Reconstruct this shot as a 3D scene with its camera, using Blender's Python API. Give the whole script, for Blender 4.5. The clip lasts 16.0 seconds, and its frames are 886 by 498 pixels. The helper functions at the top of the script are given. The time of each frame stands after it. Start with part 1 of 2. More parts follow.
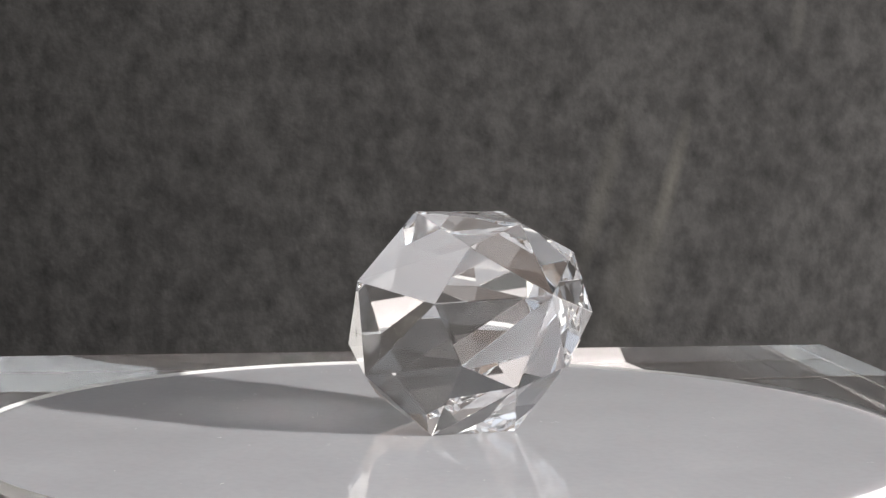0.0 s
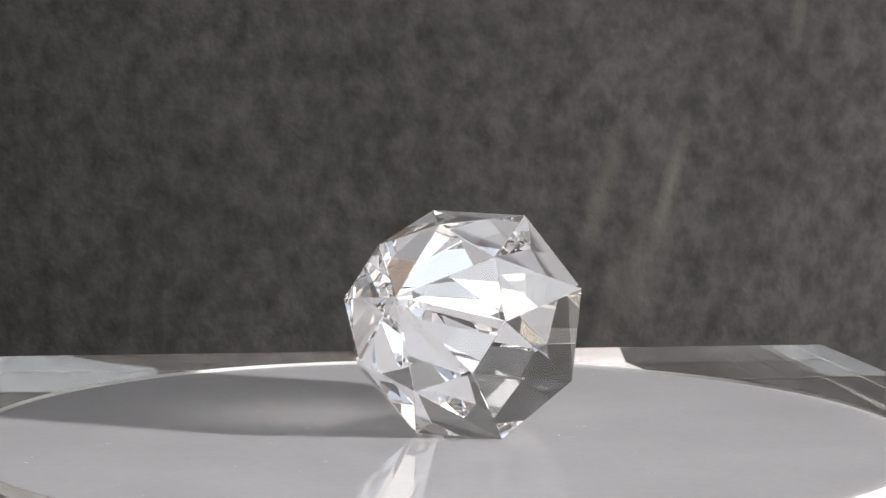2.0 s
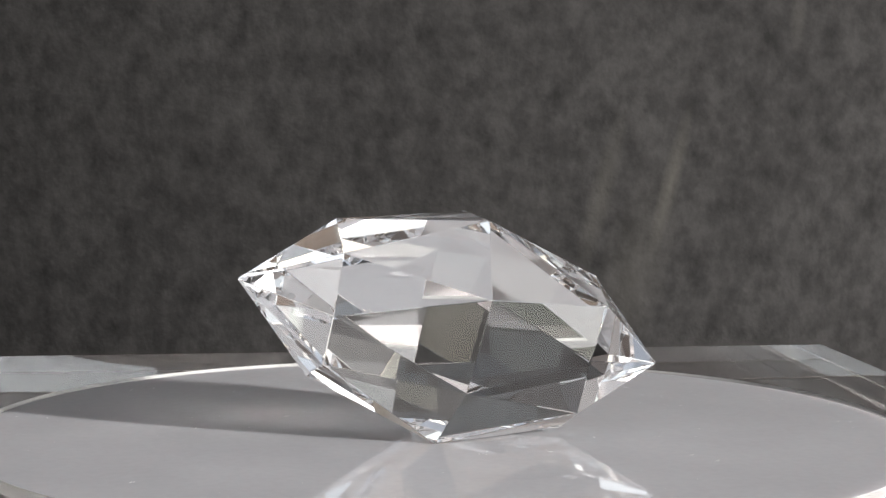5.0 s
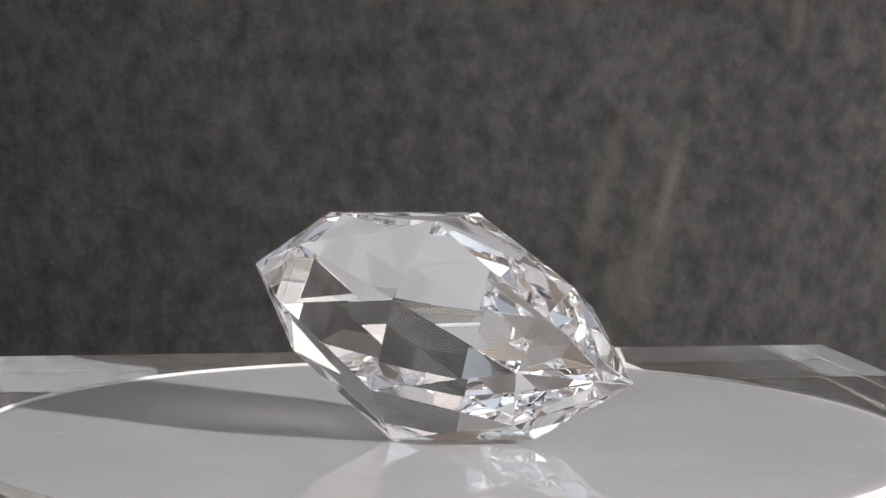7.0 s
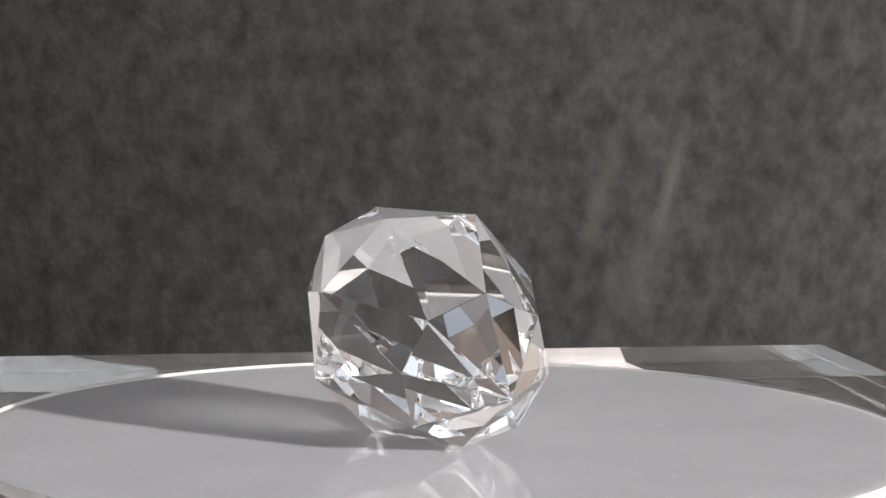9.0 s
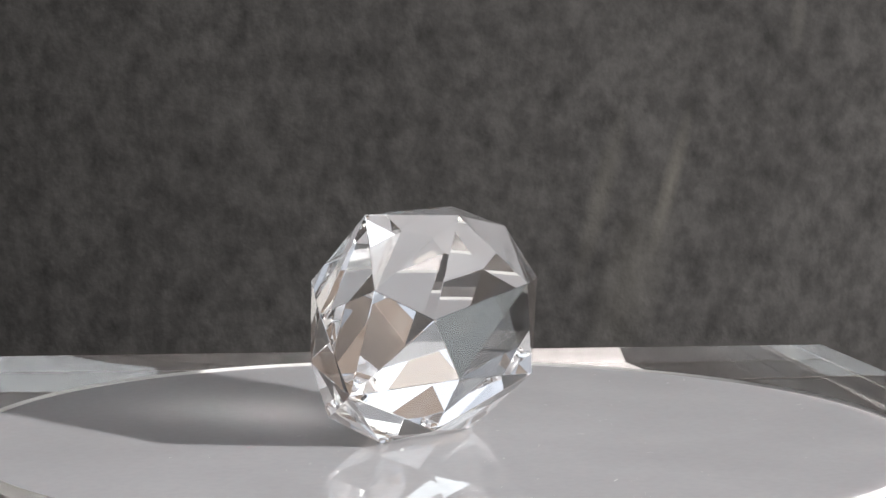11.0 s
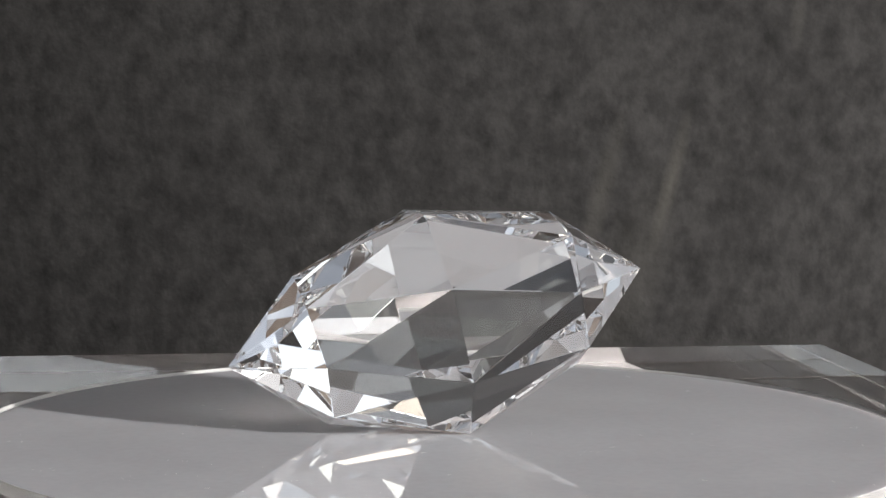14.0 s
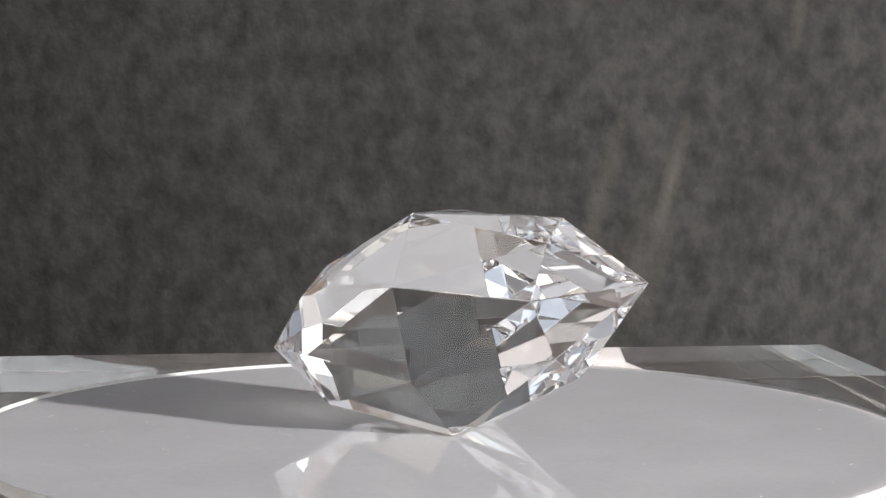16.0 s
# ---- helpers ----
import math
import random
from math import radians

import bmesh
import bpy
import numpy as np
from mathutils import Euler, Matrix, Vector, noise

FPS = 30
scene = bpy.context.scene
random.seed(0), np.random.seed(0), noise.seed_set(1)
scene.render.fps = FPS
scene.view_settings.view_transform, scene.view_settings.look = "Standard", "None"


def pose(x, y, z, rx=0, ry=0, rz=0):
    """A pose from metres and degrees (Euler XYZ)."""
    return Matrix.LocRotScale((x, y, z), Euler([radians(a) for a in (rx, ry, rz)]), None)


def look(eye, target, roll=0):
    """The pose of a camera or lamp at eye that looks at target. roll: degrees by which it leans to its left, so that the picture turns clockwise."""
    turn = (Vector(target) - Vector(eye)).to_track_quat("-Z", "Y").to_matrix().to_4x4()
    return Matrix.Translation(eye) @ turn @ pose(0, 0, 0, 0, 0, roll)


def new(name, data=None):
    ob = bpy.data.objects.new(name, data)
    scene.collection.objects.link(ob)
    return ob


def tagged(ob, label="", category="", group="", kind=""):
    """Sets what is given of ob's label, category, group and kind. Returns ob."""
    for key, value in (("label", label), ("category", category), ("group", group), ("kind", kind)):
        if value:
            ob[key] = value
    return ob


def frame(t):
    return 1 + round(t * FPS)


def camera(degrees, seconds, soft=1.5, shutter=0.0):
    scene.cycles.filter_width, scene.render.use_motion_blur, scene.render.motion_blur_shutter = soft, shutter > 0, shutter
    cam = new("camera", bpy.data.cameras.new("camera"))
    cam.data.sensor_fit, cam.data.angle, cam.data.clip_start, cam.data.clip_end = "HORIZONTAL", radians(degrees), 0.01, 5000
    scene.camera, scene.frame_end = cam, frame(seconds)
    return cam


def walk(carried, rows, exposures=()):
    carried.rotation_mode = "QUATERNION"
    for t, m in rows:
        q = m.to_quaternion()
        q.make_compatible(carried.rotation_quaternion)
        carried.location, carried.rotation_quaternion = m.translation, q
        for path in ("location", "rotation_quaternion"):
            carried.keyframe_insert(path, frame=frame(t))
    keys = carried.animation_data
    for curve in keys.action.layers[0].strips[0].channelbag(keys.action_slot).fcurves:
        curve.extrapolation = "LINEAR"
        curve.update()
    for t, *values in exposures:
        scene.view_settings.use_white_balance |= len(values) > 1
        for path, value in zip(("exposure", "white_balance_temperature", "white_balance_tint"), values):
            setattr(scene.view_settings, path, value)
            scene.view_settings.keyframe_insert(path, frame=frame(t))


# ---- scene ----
MM = 0.001
SECONDS = 16.0
PERIOD = 18.0          # one clockwise turn of the plate, in seconds

# ---- camera: stands still, a little above the plate ----
cam = camera(22.74, SECONDS)
EYE = (0.0, -0.2484, 0.0444)
AIM = (EYE[0] - 0.00094, EYE[1] + 1.0, EYE[2] - math.tan(radians(5.409)))
walk(cam, [(0.0, look(EYE, AIM, 0.419)), (SECONDS, look(EYE, AIM, 0.419))], exposures=[(t, e + 0.17, 6620, 10.4) for t, e in (
    (0.0, 1.10), (1.5, 1.10), (2.5, 1.06), (3.5, 0.98), (4.0, 0.89), (7.0, 0.94), (9.0, 1.07), (11.5, 1.06), (12.0, 0.85), (12.5, 0.70), (13.0, 0.71), (14.5, 0.64), (15.0, 0.66), (15.5, 0.84), (SECONDS, 1.10))])

# ---- light: low sun from the right, in front of the backdrop, and open sky beside the added ceiling ----
SUN_AZ, SUN_EL = -32.0, 17.0
world = bpy.data.worlds.new("sky")
scene.world = world
scene.cycles.max_bounces, scene.cycles.glossy_bounces, scene.cycles.transmission_bounces = 32, 28, 28     # many turns inside cut glass
world.use_nodes = True
wn = world.node_tree.nodes
sky = wn.new("ShaderNodeTexSky")
sky.sky_type = "NISHITA"
sky.sun_disc = False
sky.dust_density = 0.1
sky.sun_elevation = radians(SUN_EL)
sky.sun_rotation = radians(90 - SUN_AZ)
wn["Background"].inputs["Strength"].default_value = 0.115
sky_tone = wn.new("ShaderNodeHueSaturation")     # sky desaturated so that shade on the plate turns less blue
sky_tone.inputs["Saturation"].default_value = 0.36
world.node_tree.links.new(sky.outputs[0], sky_tone.inputs["Color"])
world.node_tree.links.new(sky_tone.outputs[0], wn["Background"].inputs["Color"])
sun_way = Vector((math.cos(radians(SUN_AZ)) * math.cos(radians(SUN_EL)), math.sin(radians(SUN_AZ)) * math.cos(radians(SUN_EL)), math.sin(radians(SUN_EL))))
sun = new("sun", bpy.data.lights.new("sun", "SUN"))
sun.data.energy, sun.data.angle, sun.data.color = 3.5, radians(2.4), (1.0, 0.985, 0.985)
sun.matrix_world = look(sun_way * 2.0, (0, 0, 0))


# ---- materials ----
def material(name):
    m = bpy.data.materials.new(name)
    m.use_nodes = True
    return m, m.node_tree.nodes, m.node_tree.links, m.node_tree.nodes["Principled BSDF"]


def textured(nodes, links, scale, detail=6.0, stretch=(1, 1, 1), rough=0.55):
    co = nodes.new("ShaderNodeTexCoord")
    mp = nodes.new("ShaderNodeMapping")
    mp.inputs["Scale"].default_value = stretch
    tx = nodes.new("ShaderNodeTexNoise")
    tx.inputs["Scale"].default_value, tx.inputs["Detail"].default_value, tx.inputs["Roughness"].default_value = scale, detail, rough
    links.new(co.outputs["Object"], mp.inputs["Vector"])
    links.new(mp.outputs[0], tx.inputs["Vector"])
    return tx


def ramp(nodes, links, source, stops):
    r = nodes.new("ShaderNodeValToRGB")
    e = r.color_ramp.elements
    while len(e) < len(stops):
        e.new(0.5)
    for el, (at, c) in zip(e, stops):
        el.position, el.color = at, (*c, 1)
    links.new(source, r.inputs["Fac"])
    return r


def mixed(nodes, links, kind, fac, a, b):
    x = nodes.new("ShaderNodeMix")
    x.data_type, x.blend_type = "RGBA", kind
    x.inputs["Factor"].default_value = fac
    links.new(a, x.inputs[6])
    links.new(b, x.inputs[7])
    return x.outputs[2]


def clear(name, ior, tint):
    m, n, l, p = material(name)
    g = n.new("ShaderNodeBsdfGlass")
    g.inputs["Color"].default_value, g.inputs["Roughness"].default_value, g.inputs["IOR"].default_value = (*tint, 1), 0.0, ior
    l.new(g.outputs[0], n["Material Output"].inputs["Surface"])
    n.remove(p)
    return m


def crystal_glass():
    return clear("cut_crystal_glass", 1.645, (1, 1, 1))


def clear_acrylic():
    return clear("clear_acrylic", 1.49, (0.985, 0.985, 0.985))


def milky_acrylic():
    m, n, l, p = material("milky_grey_acrylic")
    big = textured(n, l, 40, 3)
    fine = textured(n, l, 900, 4)
    c = mixed(n, l, "MULTIPLY", 0.5, ramp(n, l, big.outputs[0], [(0.3, (0.475, 0.475, 0.488)), (0.7, (0.54, 0.54, 0.553))]).outputs[0],
              ramp(n, l, fine.outputs[0], [(0.35, (0.93, 0.93, 0.93)), (0.6, (1, 1, 1))]).outputs[0])
    l.new(c, p.inputs["Base Color"])
    smear = textured(n, l, 120, 5, (1, 4, 1))
    l.new(ramp(n, l, smear.outputs[0], [(0.35, (0.0, 0.0, 0.0)), (0.75, (0.035, 0.035, 0.035))]).outputs[0], p.inputs["Roughness"])
    p.inputs["IOR"].default_value = 1.49
    p.inputs["Subsurface Weight"].default_value = 0.5
    p.inputs["Subsurface Scale"].default_value = 0.006
    p.inputs["Subsurface Radius"].default_value = (1.0, 0.85, 0.85)
    return m


def dark_cloth():
    m, n, l, p = material("charcoal_mottled_backdrop")
    a = textured(n, l, 140, 8, (1, 1, 0.85), 0.62)
    b = textured(n, l, 34, 4, (1, 1, 0.6))
    c = mixed(n, l, "MULTIPLY", 1.0, ramp(n, l, a.outputs[0], [(0.30, (0.0200, 0.0192, 0.0184)), (0.70, (0.0500, 0.0479, 0.0460))]).outputs[0],
              ramp(n, l, b.outputs[0], [(0.3, (0.8, 0.8, 0.8)), (0.7, (1.0, 1.0, 1.0))]).outputs[0])
    # faint light streaks painted in colour: middle, lean, half width and half length, strength
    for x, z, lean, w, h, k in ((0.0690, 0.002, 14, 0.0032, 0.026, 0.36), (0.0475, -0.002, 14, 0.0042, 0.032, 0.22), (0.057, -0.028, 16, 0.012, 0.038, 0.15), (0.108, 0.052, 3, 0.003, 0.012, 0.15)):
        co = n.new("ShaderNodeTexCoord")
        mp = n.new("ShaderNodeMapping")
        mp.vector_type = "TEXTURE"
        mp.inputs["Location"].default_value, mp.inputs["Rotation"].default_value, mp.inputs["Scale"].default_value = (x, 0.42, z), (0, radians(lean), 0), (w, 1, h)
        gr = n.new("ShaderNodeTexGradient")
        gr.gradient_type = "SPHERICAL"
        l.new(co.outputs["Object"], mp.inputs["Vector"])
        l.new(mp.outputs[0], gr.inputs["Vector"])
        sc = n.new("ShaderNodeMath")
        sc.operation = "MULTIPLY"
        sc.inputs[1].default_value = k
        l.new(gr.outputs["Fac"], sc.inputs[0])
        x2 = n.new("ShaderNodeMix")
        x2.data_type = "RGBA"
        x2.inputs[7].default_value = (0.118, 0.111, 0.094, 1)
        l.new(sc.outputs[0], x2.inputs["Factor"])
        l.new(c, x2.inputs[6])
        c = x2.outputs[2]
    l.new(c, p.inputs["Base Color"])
    p.inputs["Roughness"].default_value = 0.95
    p.inputs["Specular IOR Level"].default_value = 0.1
    bp = n.new("ShaderNodeBump")
    bp.inputs["Strength"].default_value, bp.inputs["Distance"].default_value = 0.4, 0.0005
    f = textured(n, l, 450, 4)
    l.new(f.outputs[0], bp.inputs["Height"])
    l.new(bp.outputs[0], p.inputs["Normal"])
    return m


def pale_sheet():
    m, n, l, p = material("pale_warm_paper")
    a = textured(n, l, 30, 6)
    l.new(ramp(n, l, a.outputs[0], [(0.3, (0.70, 0.655, 0.635)), (0.7, (0.78, 0.735, 0.715))]).outputs[0], p.inputs["Base Color"])
    p.inputs["Roughness"].default_value = 0.5
    return m


def fill_boards():
    m, n, l, p = material("warm_fill_boards")
    a = textured(n, l, 6, 6, (1, 12, 1))
    l.new(ramp(n, l, a.outputs[0], [(0.3, (0.66, 0.555, 0.49)), (0.7, (0.74, 0.63, 0.56))]).outputs[0], p.inputs["Base Color"])
    p.inputs["Roughness"].default_value = 0.6
    return m


def brown_wood():
    m, n, l, p = material("dark_brown_wood")
    a = textured(n, l, 18, 6, (1, 9, 9))
    b = textured(n, l, 3, 3)
    c = mixed(n, l, "MULTIPLY", 0.6, ramp(n, l, a.outputs[0], [(0.3, (0.018, 0.0122, 0.0098)), (0.7, (0.036, 0.0245, 0.0196))]).outputs[0],
              ramp(n, l, b.outputs[0], [(0.3, (0.7, 0.7, 0.7)), (0.7, (1, 1, 1))]).outputs[0])
    l.new(c, p.inputs["Base Color"])
    p.inputs["Roughness"].default_value = 0.6
    return m


def cream_paint():
    m, n, l, p = material("cream_wall_paint")
    a = textured(n, l, 4, 5)
    l.new(ramp(n, l, a.outputs[0], [(0.3, (0.70, 0.68, 0.65)), (0.7, (0.76, 0.74, 0.71))]).outputs[0], p.inputs["Base Color"])
    p.inputs["Roughness"].default_value = 0.8
    return m


def frosted():
    m, n, l, p = material("frosted_acrylic")
    a = textured(n, l, 300, 4)
    l.new(ramp(n, l, a.outputs[0], [(0.3, (0.34, 0.335, 0.32)), (0.7, (0.44, 0.435, 0.42))]).outputs[0], p.inputs["Base Color"])
    p.inputs["Roughness"].default_value = 0.55
    return m


def floor_stone():
    m, n, l, p = material("grey_brown_floor")
    a = textured(n, l, 2.5, 6)
    l.new(ramp(n, l, a.outputs[0], [(0.3, (0.26, 0.23, 0.20)), (0.7, (0.36, 0.32, 0.28))]).outputs[0], p.inputs["Base Color"])
    p.inputs["Roughness"].default_value = 0.8
    return m


def dust():
    m, n, l, p = material("white_dust")
    p.inputs["Base Color"].default_value = (0.65, 0.65, 0.64, 1)
    p.inputs["Roughness"].default_value = 0.7
    return m


GLASS, ACRYLIC, MILKY, CLOTH, PALE, DUST = crystal_glass(), clear_acrylic(), milky_acrylic(), dark_cloth(), pale_sheet(), dust()
WOOD, STONE, CREAM, FROST, FILL_BOARDS = brown_wood(), floor_stone(), cream_paint(), frosted(), fill_boards()


def finish(name, bm, mat, parent=None, smooth=False):
    bmesh.ops.recalc_face_normals(bm, faces=bm.faces)
    me = bpy.data.meshes.new(name)
    bm.to_mesh(me)
    bm.free()
    me.materials.append(mat)
    for f in me.polygons:
        f.use_smooth = smooth
    ob = new(name, me)
    ob.parent = parent
    return ob


def part(name, bm, mat, parent, label="", smooth=False):
    return tagged(finish(name, bm, mat, parent, smooth), label)


# ---- setting ----
BLOCK_T = 19 * MM
BLOCK_TOP = 0.24 * MM
TABLE_Z = BLOCK_TOP - BLOCK_T - 0.36 * MM
FLOOR_Z = TABLE_Z - 0.74


def box(bm, x0, x1, y0, y1, z0, z1):
    v = [bm.verts.new((x, y, z)) for z in (z0, z1) for x, y in ((x0, y0), (x1, y0), (x1, y1), (x0, y1))]
    for f in ((3, 2, 1, 0), (4, 5, 6, 7), (0, 1, 5, 4), (1, 2, 6, 5), (2, 3, 7, 6), (3, 0, 4, 7)):
        bm.faces.new([v[i] for i in f])


def build_table():
    table = tagged(new("table"), "dark brown wooden table under a sheet of pale paper", "table")
    table.matrix_basis = pose(0, -0.27, FLOOR_Z)
    high = TABLE_Z - FLOOR_Z
    bm = bmesh.new()
    box(bm, -0.7, 0.7, -0.375, 0.375, high - 0.03, high)
    bmesh.ops.bevel(bm, geom=bm.edges[:], offset=0.003, segments=2, affect="EDGES")
    part("tabletop", bm, WOOD, table)
    for x in (-0.64, 0.64):
        for y in (-0.315, 0.315):
            bm = bmesh.new()
            box(bm, x - 0.03, x + 0.03, y - 0.03, y + 0.03, 0, high - 0.03)
            bmesh.ops.bevel(bm, geom=bm.edges[:], offset=0.004, segments=2, affect="EDGES")
            part("leg", bm, WOOD, table)
    return table


def build_paper():
    # a large sheet added to lighten the block, its short edge aslant below
    bm = bmesh.new()
    cols, rows = 24, 16
    w, d, thick = 0.42, 0.297, 0.25 * MM
    grid = []
    for j in range(rows + 1):
        line = []
        for i in range(cols + 1):
            u, v = i / cols - 0.5, j / rows - 0.5
            rise = 3.0 * MM * max(0.0, abs(u) - 0.42) * max(0.0, abs(v) - 0.36) / 0.0112   # the corners lift a little
            line.append(bm.verts.new((u * w, v * d, rise)))
        grid.append(line)
    for j in range(rows):
        for i in range(cols):
            bm.faces.new((grid[j][i], grid[j][i + 1], grid[j + 1][i + 1], grid[j + 1][i]))
    bm.normal_update()
    bmesh.ops.solidify(bm, geom=bm.faces[:], thickness=-thick)
    low = min(v.co.z for v in bm.verts)
    bmesh.ops.translate(bm, verts=bm.verts, vec=(0, 0, -low))
    paper = finish("paper_sheet", bm, PALE)
    # corner and turn placed to fit the camera's view
    corner, u, v = Vector((0.0163, 0.0997, 0)), Vector((0.946, 0.326, 0)), Vector((0.326, -0.946, 0))
    mid = corner - u * (w / 2) + v * (d / 2)
    paper.matrix_basis = pose(mid.x, mid.y, TABLE_Z + 0.02 * MM, 0, 0, 19.0)
    tagged(paper, "large sheet of pale paper added on the dark table to lighten the block", "paper")
    return paper


def build_backdrop():
    # a sheet bowed a little towards the eye, shaped to brighten its right side
    bm = bmesh.new()
    cols, rows = 90, 70
    x0, x1, z0, z1 = -0.70, 0.60, FLOOR_Z, 0.55
    grid = []
    for j in range(rows + 1):
        line = []
        for i in range(cols + 1):
            x, z = x0 + (x1 - x0) * i / cols, z0 + (z1 - z0) * j / rows
            w = x * x / (2 * 0.5) + 0.002 * noise.noise(Vector((x * 5, z * 4, 3.1)))
            line.append(bm.verts.new((x, 0.42 + w, z)))
        grid.append(line)
    for j in range(rows):
        for i in range(cols):
            bm.faces.new((grid[j][i], grid[j][i + 1], grid[j + 1][i + 1], grid[j + 1][i]))
    bm.normal_update()
    bmesh.ops.solidify(bm, geom=bm.faces[:], thickness=0.003)
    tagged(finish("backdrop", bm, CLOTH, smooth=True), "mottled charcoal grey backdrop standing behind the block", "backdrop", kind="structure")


def build_surroundings():
    bm = bmesh.new()
    box(bm, -1.06, -0.98, -2.4, 1.4, FLOOR_Z, 1.6)
    tagged(finish("wall_west", bm, WOOD), "dark brown wooden wall beside the table", "wall", kind="structure")
    # unseen wall, added to close the back and bounce warm light
    bm = bmesh.new()
    box(bm, -1.06, 2.5, 1.4, 1.5, FLOOR_Z, 1.6)
    tagged(finish("added_wall_north", bm, CREAM), "plain cream wall added unseen behind the backdrop", "wall", kind="structure")
    # unseen screen, added to darken what the block mirrors on its right
    bm = bmesh.new()
    box(bm, 0.43, 2.1, -2.48, -2.42, FLOOR_Z, 1.1)
    tagged(finish("added_screen_south", bm, WOOD), "unseen dark brown screen added to keep low sky out of the block", "wall", kind="structure")
    # unseen ceiling, added to hide overhead sky and warm the shade
    bm = bmesh.new()
    box(bm, -1.06, 2.5, -0.3, 1.5, 1.6, 1.7)
    tagged(finish("ceiling", bm, FILL_BOARDS), "unseen cream ceiling added over the backdrop for warm fill light", "ceiling", kind="structure")
    bm = bmesh.new()
    box(bm, -40, 40, -40, 40, FLOOR_Z - 0.1, FLOOR_Z)
    tagged(finish("floor", bm, STONE), "plain grey brown floor", "floor", kind="structure")


# ---- the acrylic block with its round recess ----
BLOCK_TURN = 9.0
RECESS_R, PLATE_R = 54.05 * MM, 53.8 * MM
RECESS_D = 8 * MM


def build_block():
    bm = bmesh.new()
    n = 192
    bev = 1.0 * MM
    x0, x1, y0, y1 = -66 * MM, 67.2 * MM, -66 * MM, 64.8 * MM
    top, low = BLOCK_TOP, BLOCK_TOP - BLOCK_T

    def square(a, inset):
        # point of the rounded square in direction a, corners kept
        c, s = math.cos(a), math.sin(a)
        kx = ((x1 - inset) / c if c > 0 else (x0 + inset) / c) if abs(c) > 1e-9 else 1e9
        ky = ((y1 - inset) / s if s > 0 else (y0 + inset) / s) if abs(s) > 1e-9 else 1e9
        k = min(kx, ky)
        return k * c, k * s

    angles = sorted(set([2 * math.pi * i / n for i in range(n)] + [math.atan2(y, x) % (2 * math.pi) for x in (x0, x1) for y in (y0, y1)]))
    loops = []
    for kind, r, z in (("c", RECESS_R, top - RECESS_D), ("c", RECESS_R, top - 0.25 * MM), ("c", RECESS_R + 0.25 * MM, top),
                       *(("s", bev * (1 - math.sin(a)), top - bev * (1 - math.cos(a))) for a in (0.0, 0.2, 0.4, 0.6, 0.8, 1.0, 1.2, 1.4, math.pi / 2)),
                       ("s", 0.0, low + 0.25 * MM), ("s", 0.25 * MM, low)):
        loops.append([bm.verts.new((r * math.cos(a), r * math.sin(a), z)) if kind == "c" else bm.verts.new((*square(a, r), z)) for a in angles])
    for a, b in zip(loops, loops[1:]):
        for i in range(len(angles)):
            j = (i + 1) % len(angles)
            bm.faces.new((a[i], a[j], b[j], b[i]))
    bm.faces.new(loops[0])
    bm.faces.new(loops[-1])
    ob = finish("acrylic_block", bm, ACRYLIC)
    ob.data.materials.append(FROST)
    for f in ob.data.polygons:
        c = f.center
        if abs(math.hypot(c.x, c.y) - RECESS_R) < 0.4 * MM and abs(f.normal.z) < 0.9:
            f.material_index = 1          # the turned wall of the recess is left matt
    ob.matrix_basis = pose(0, 0, 0, 0, 0, BLOCK_TURN)
    tagged(ob, "thick clear acrylic block with polished edges and a round recess", "display stand")
    return ob


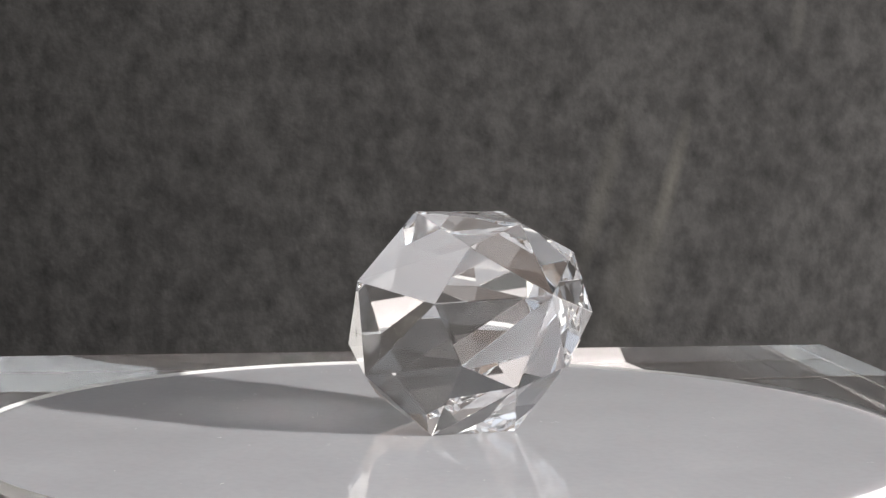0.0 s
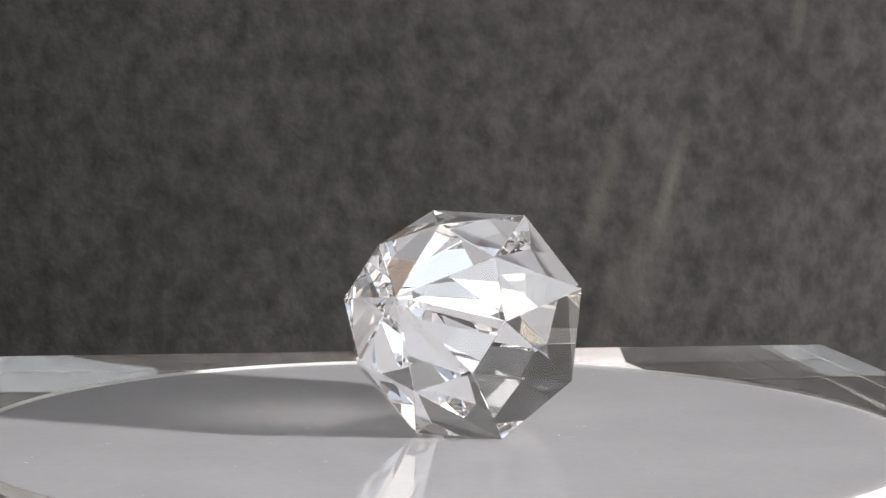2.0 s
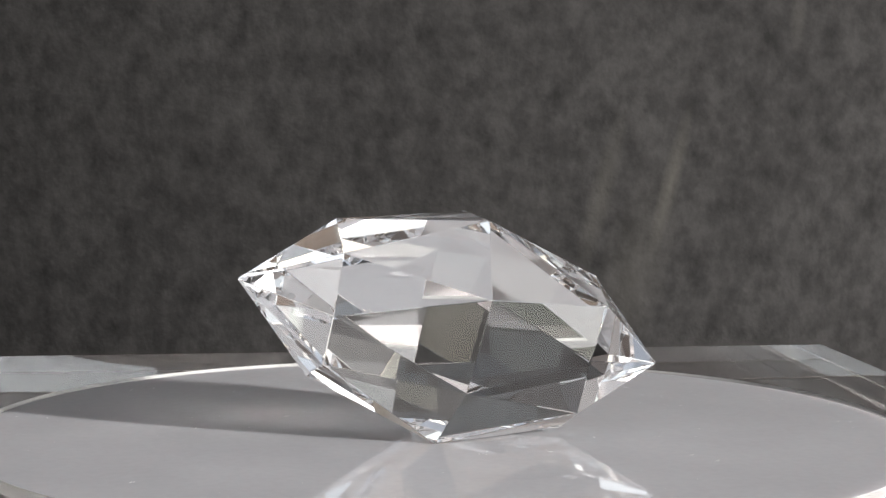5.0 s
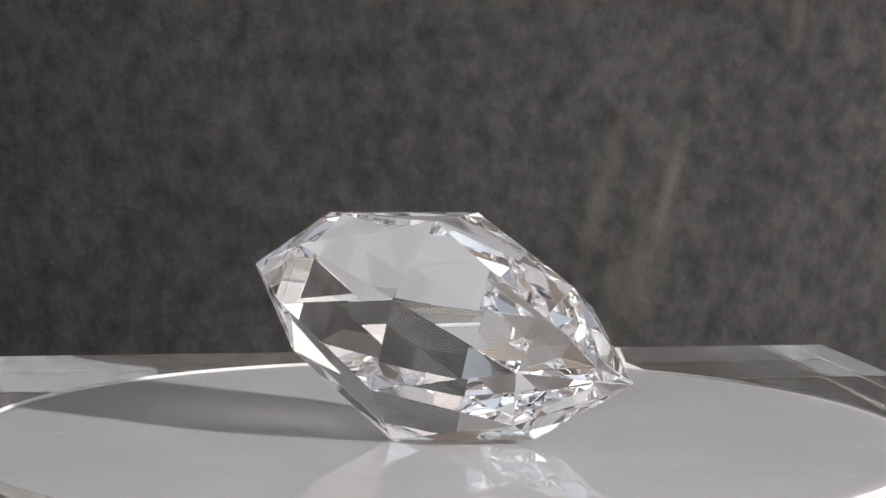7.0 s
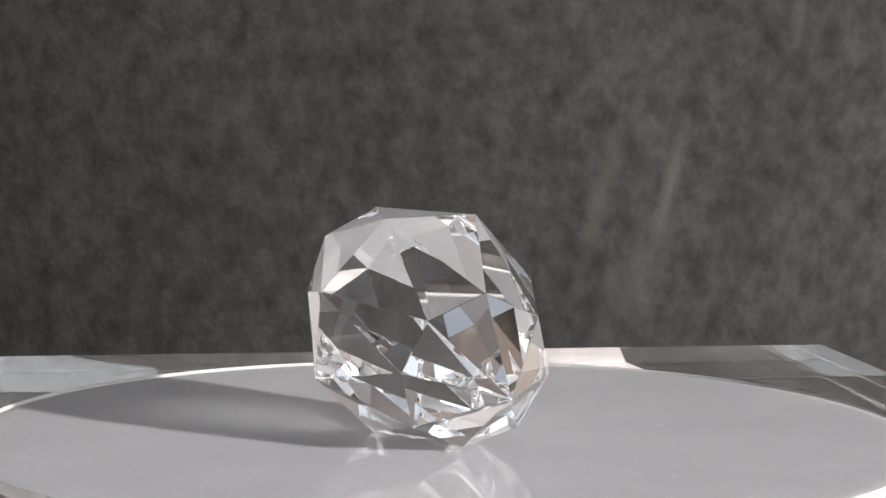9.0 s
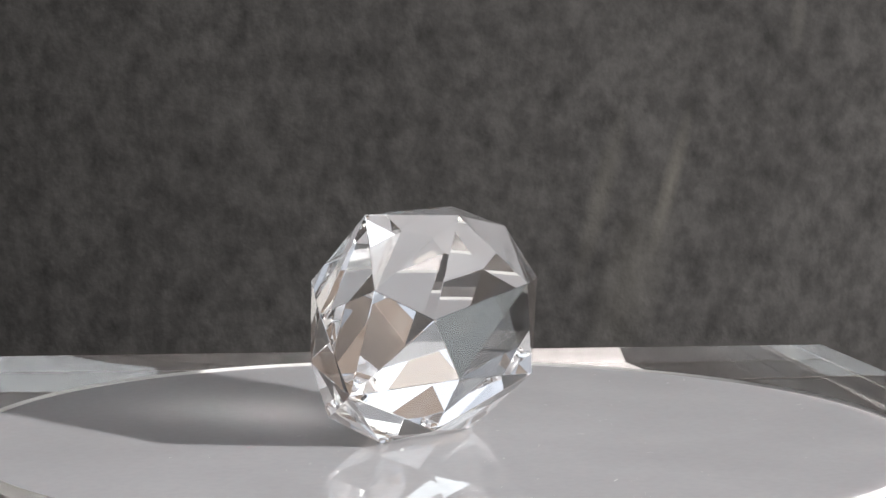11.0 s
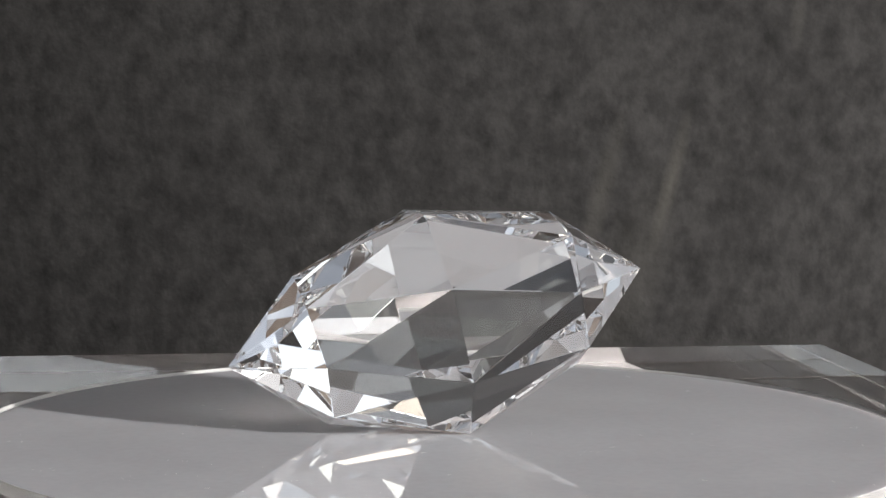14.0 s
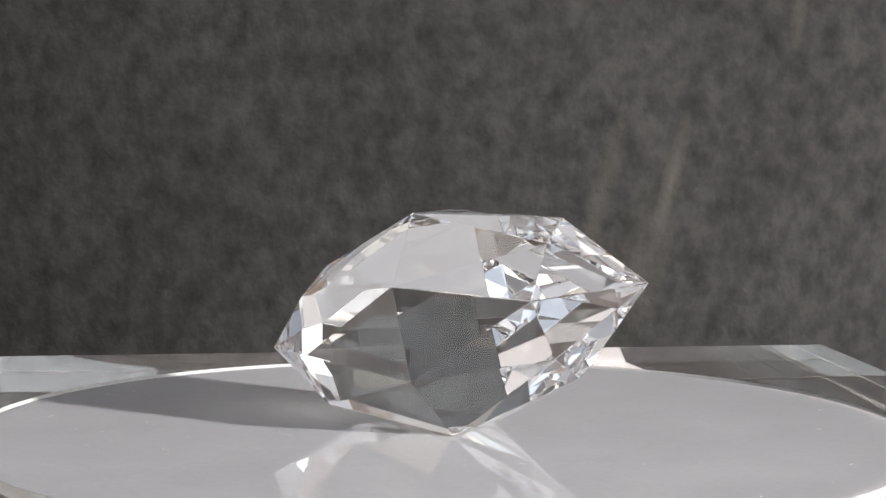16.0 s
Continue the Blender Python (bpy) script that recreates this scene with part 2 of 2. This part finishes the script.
def build_plate():
    bm = bmesh.new()
    n = 192
    prof = [(0.0, -7.0), (PLATE_R / MM - 0.3, -7.0), (PLATE_R / MM, -6.7), (PLATE_R / MM, -0.25), (PLATE_R / MM - 0.25, 0.0)]
    loops = [[bm.verts.new((r * MM * math.cos(2 * math.pi * i / n), r * MM * math.sin(2 * math.pi * i / n), z * MM)) for i in range(n)] for r, z in prof[1:]]
    for a, b in zip(loops, loops[1:]):
        for i in range(n):
            j = (i + 1) % n
            bm.faces.new((a[i], a[j], b[j], b[i]))
    bm.faces.new(loops[0])
    bm.faces.new(loops[-1])
    plate = tagged(finish("turntable_plate", bm, MILKY), "round glossy milky grey turntable plate, turning slowly", "turntable")
    rng = random.Random(5)
    bm = bmesh.new()
    spots = [(PLATE_R * math.sqrt(rng.random()) * 0.98, rng.uniform(0, 2 * math.pi)) for _ in range(70)]
    for _ in range(14):                       # little clusters
        r, a = PLATE_R * math.sqrt(rng.random()) * 0.9, rng.uniform(0, 2 * math.pi)
        spots += [(r + rng.gauss(0, 0.7) * MM, a + rng.gauss(0, 0.8) * MM / r) for _ in range(rng.randint(3, 7))]
    for r, a in spots:
        s = rng.choice((0.016, 0.02, 0.028, 0.042)) * MM
        m = pose(r * math.cos(a), r * math.sin(a), s * 0.3, 0, 0, rng.uniform(0, 360)) @ Matrix.Diagonal((s * rng.uniform(1, 3.5), s, s * 0.6, 1))
        bmesh.ops.create_icosphere(bm, subdivisions=1, radius=1.0, matrix=m)
    for _ in range(16):                       # short curled fibres
        r, a, turn, bend = PLATE_R * math.sqrt(rng.random()) * 0.92, rng.uniform(0, 2 * math.pi), rng.uniform(0, 6.28), rng.uniform(-1.2, 1.2)
        x, y = r * math.cos(a), r * math.sin(a)
        for k in range(5):
            step = rng.uniform(0.10, 0.16) * MM
            m = pose(x, y, 0.012 * MM, 0, 0, math.degrees(turn)) @ Matrix.Diagonal((step * 0.6, 0.011 * MM, 0.011 * MM, 1))
            bmesh.ops.create_icosphere(bm, subdivisions=1, radius=1.0, matrix=m)
            x, y, turn = x + step * math.cos(turn), y + step * math.sin(turn), turn + bend * 0.4
    tagged(part("dust", bm, DUST, plate, "scattered white dust specks"), kind="stuff")
    return plate


# ---- the cut crystal: eight-sided girdle, two rings of eight, two points ----
CRYSTAL_AT = (-0.278, 2.646)


def build_crystal():
    # radius, twist, place and small offsets fitted to the camera's view (outward, along the axis)
    gird = dict(r=13.795, turn=0.375, x=0.0, y=0.18, z=-0.339, out=(-0.53, -0.28, -0.13, 0.46, 0.5, 0.24, 0.03, -0.43), along=(0.17, -0.1, -0.58, -0.12, 0.18, 0.11, 0.24, 0.11))
    ring_a = dict(r=9.033, turn=-3.924, x=15.255, y=-0.029, z=0.083, out=(-0.24, -0.58, -0.15, 0.27, 0.18, -0.29, 0.6, 0.2), along=(-0.29, -0.77, -0.11, -0.05, 0.47, 1.0, -0.28, 0.0))
    ring_b = dict(r=8.858, turn=3.561, x=-14.953, y=0.101, z=-0.328, out=(-0.45, -0.3, -0.84, 0.02, 0.49, 0.51, 0.26, -0.03), along=(0.14, 0.3, 0.68, -0.55, -0.26, -0.29, 0.18, 0.13))
    bm = bmesh.new()

    def ring(q, half):
        made = []
        for k in range(8):
            a, r = radians(45 * k + half + q["turn"]), q["r"] + q["out"][k]
            made.append(bm.verts.new((q["x"] + q["along"][k], q["y"] + r * math.sin(a), q["z"] - r * math.cos(a))))
        return made

    g, a, b = ring(gird, 22.5), ring(ring_a, 0), ring(ring_b, 0)
    ta = bm.verts.new((24.88, -0.306, 0.421))
    tb = bm.verts.new((-24.584, -0.177, 0.604))
    for tip, q in ((ta, a), (tb, b)):
        for k in range(8):
            j = (k + 1) % 8
            bm.faces.new((tip, q[k], q[j]))
            bm.faces.new((q[k], g[k - 1], g[k]))
            bm.faces.new((q[k], g[k], q[j]))
    # lay it on its lower facet, then tilt it to fit the camera's view
    down = (g[0].co - b[0].co).cross(g[7].co - b[0].co).normalized()
    if down.z > 0:
        down = -down
    z = -down
    x = Vector((1, 0, 0))
    x = (x - z * x.dot(z)).normalized()
    y = z.cross(x)
    lay = Matrix((x, y, z)).to_4x4()
    lay = pose(0, 0, 0, -0.229, 0, 0) @ pose(0, 0, 0, 0, 2.141, 0) @ lay
    bmesh.ops.transform(bm, matrix=lay, verts=bm.verts)
    bmesh.ops.recalc_face_normals(bm, faces=bm.faces)
    bmesh.ops.bevel(bm, geom=bm.edges[:], offset=0.05, segments=1, affect="EDGES")
    low = min(v.co.z for v in bm.verts)
    bmesh.ops.transform(bm, matrix=Matrix.Diagonal((MM, MM, MM, 1)) @ Matrix.Translation((0, 0, -low)), verts=bm.verts)
    ob = finish("cut_crystal", bm, GLASS)
    tagged(ob, "clear faceted double-pointed cut crystal lying on the turning plate", "crystal")
    return ob


table = build_table()
paper = build_paper()
build_backdrop()
build_surroundings()
block = build_block()
plate = build_plate()
crystal = build_crystal()
block.visible_shadow = False      # clear: daylight falls through it onto the paper and the table


def heading(t):
    return -90.0 - 2.72 - 360.0 * (t - 1.25) / PERIOD


def motions():
    times = [0.5 * i for i in range(int(SECONDS * 2) + 1)]
    walk(plate, [(t, pose(0, 0, 0, 0, 0, heading(t))) for t in times])
    rows = []
    for t in times:
        m = pose(0, 0, 0, 0, 0, heading(t))
        at = m @ Vector((CRYSTAL_AT[0] * MM, CRYSTAL_AT[1] * MM, 0))
        rows.append((t, Matrix.Translation(at) @ m))
    walk(crystal, rows)


motions()
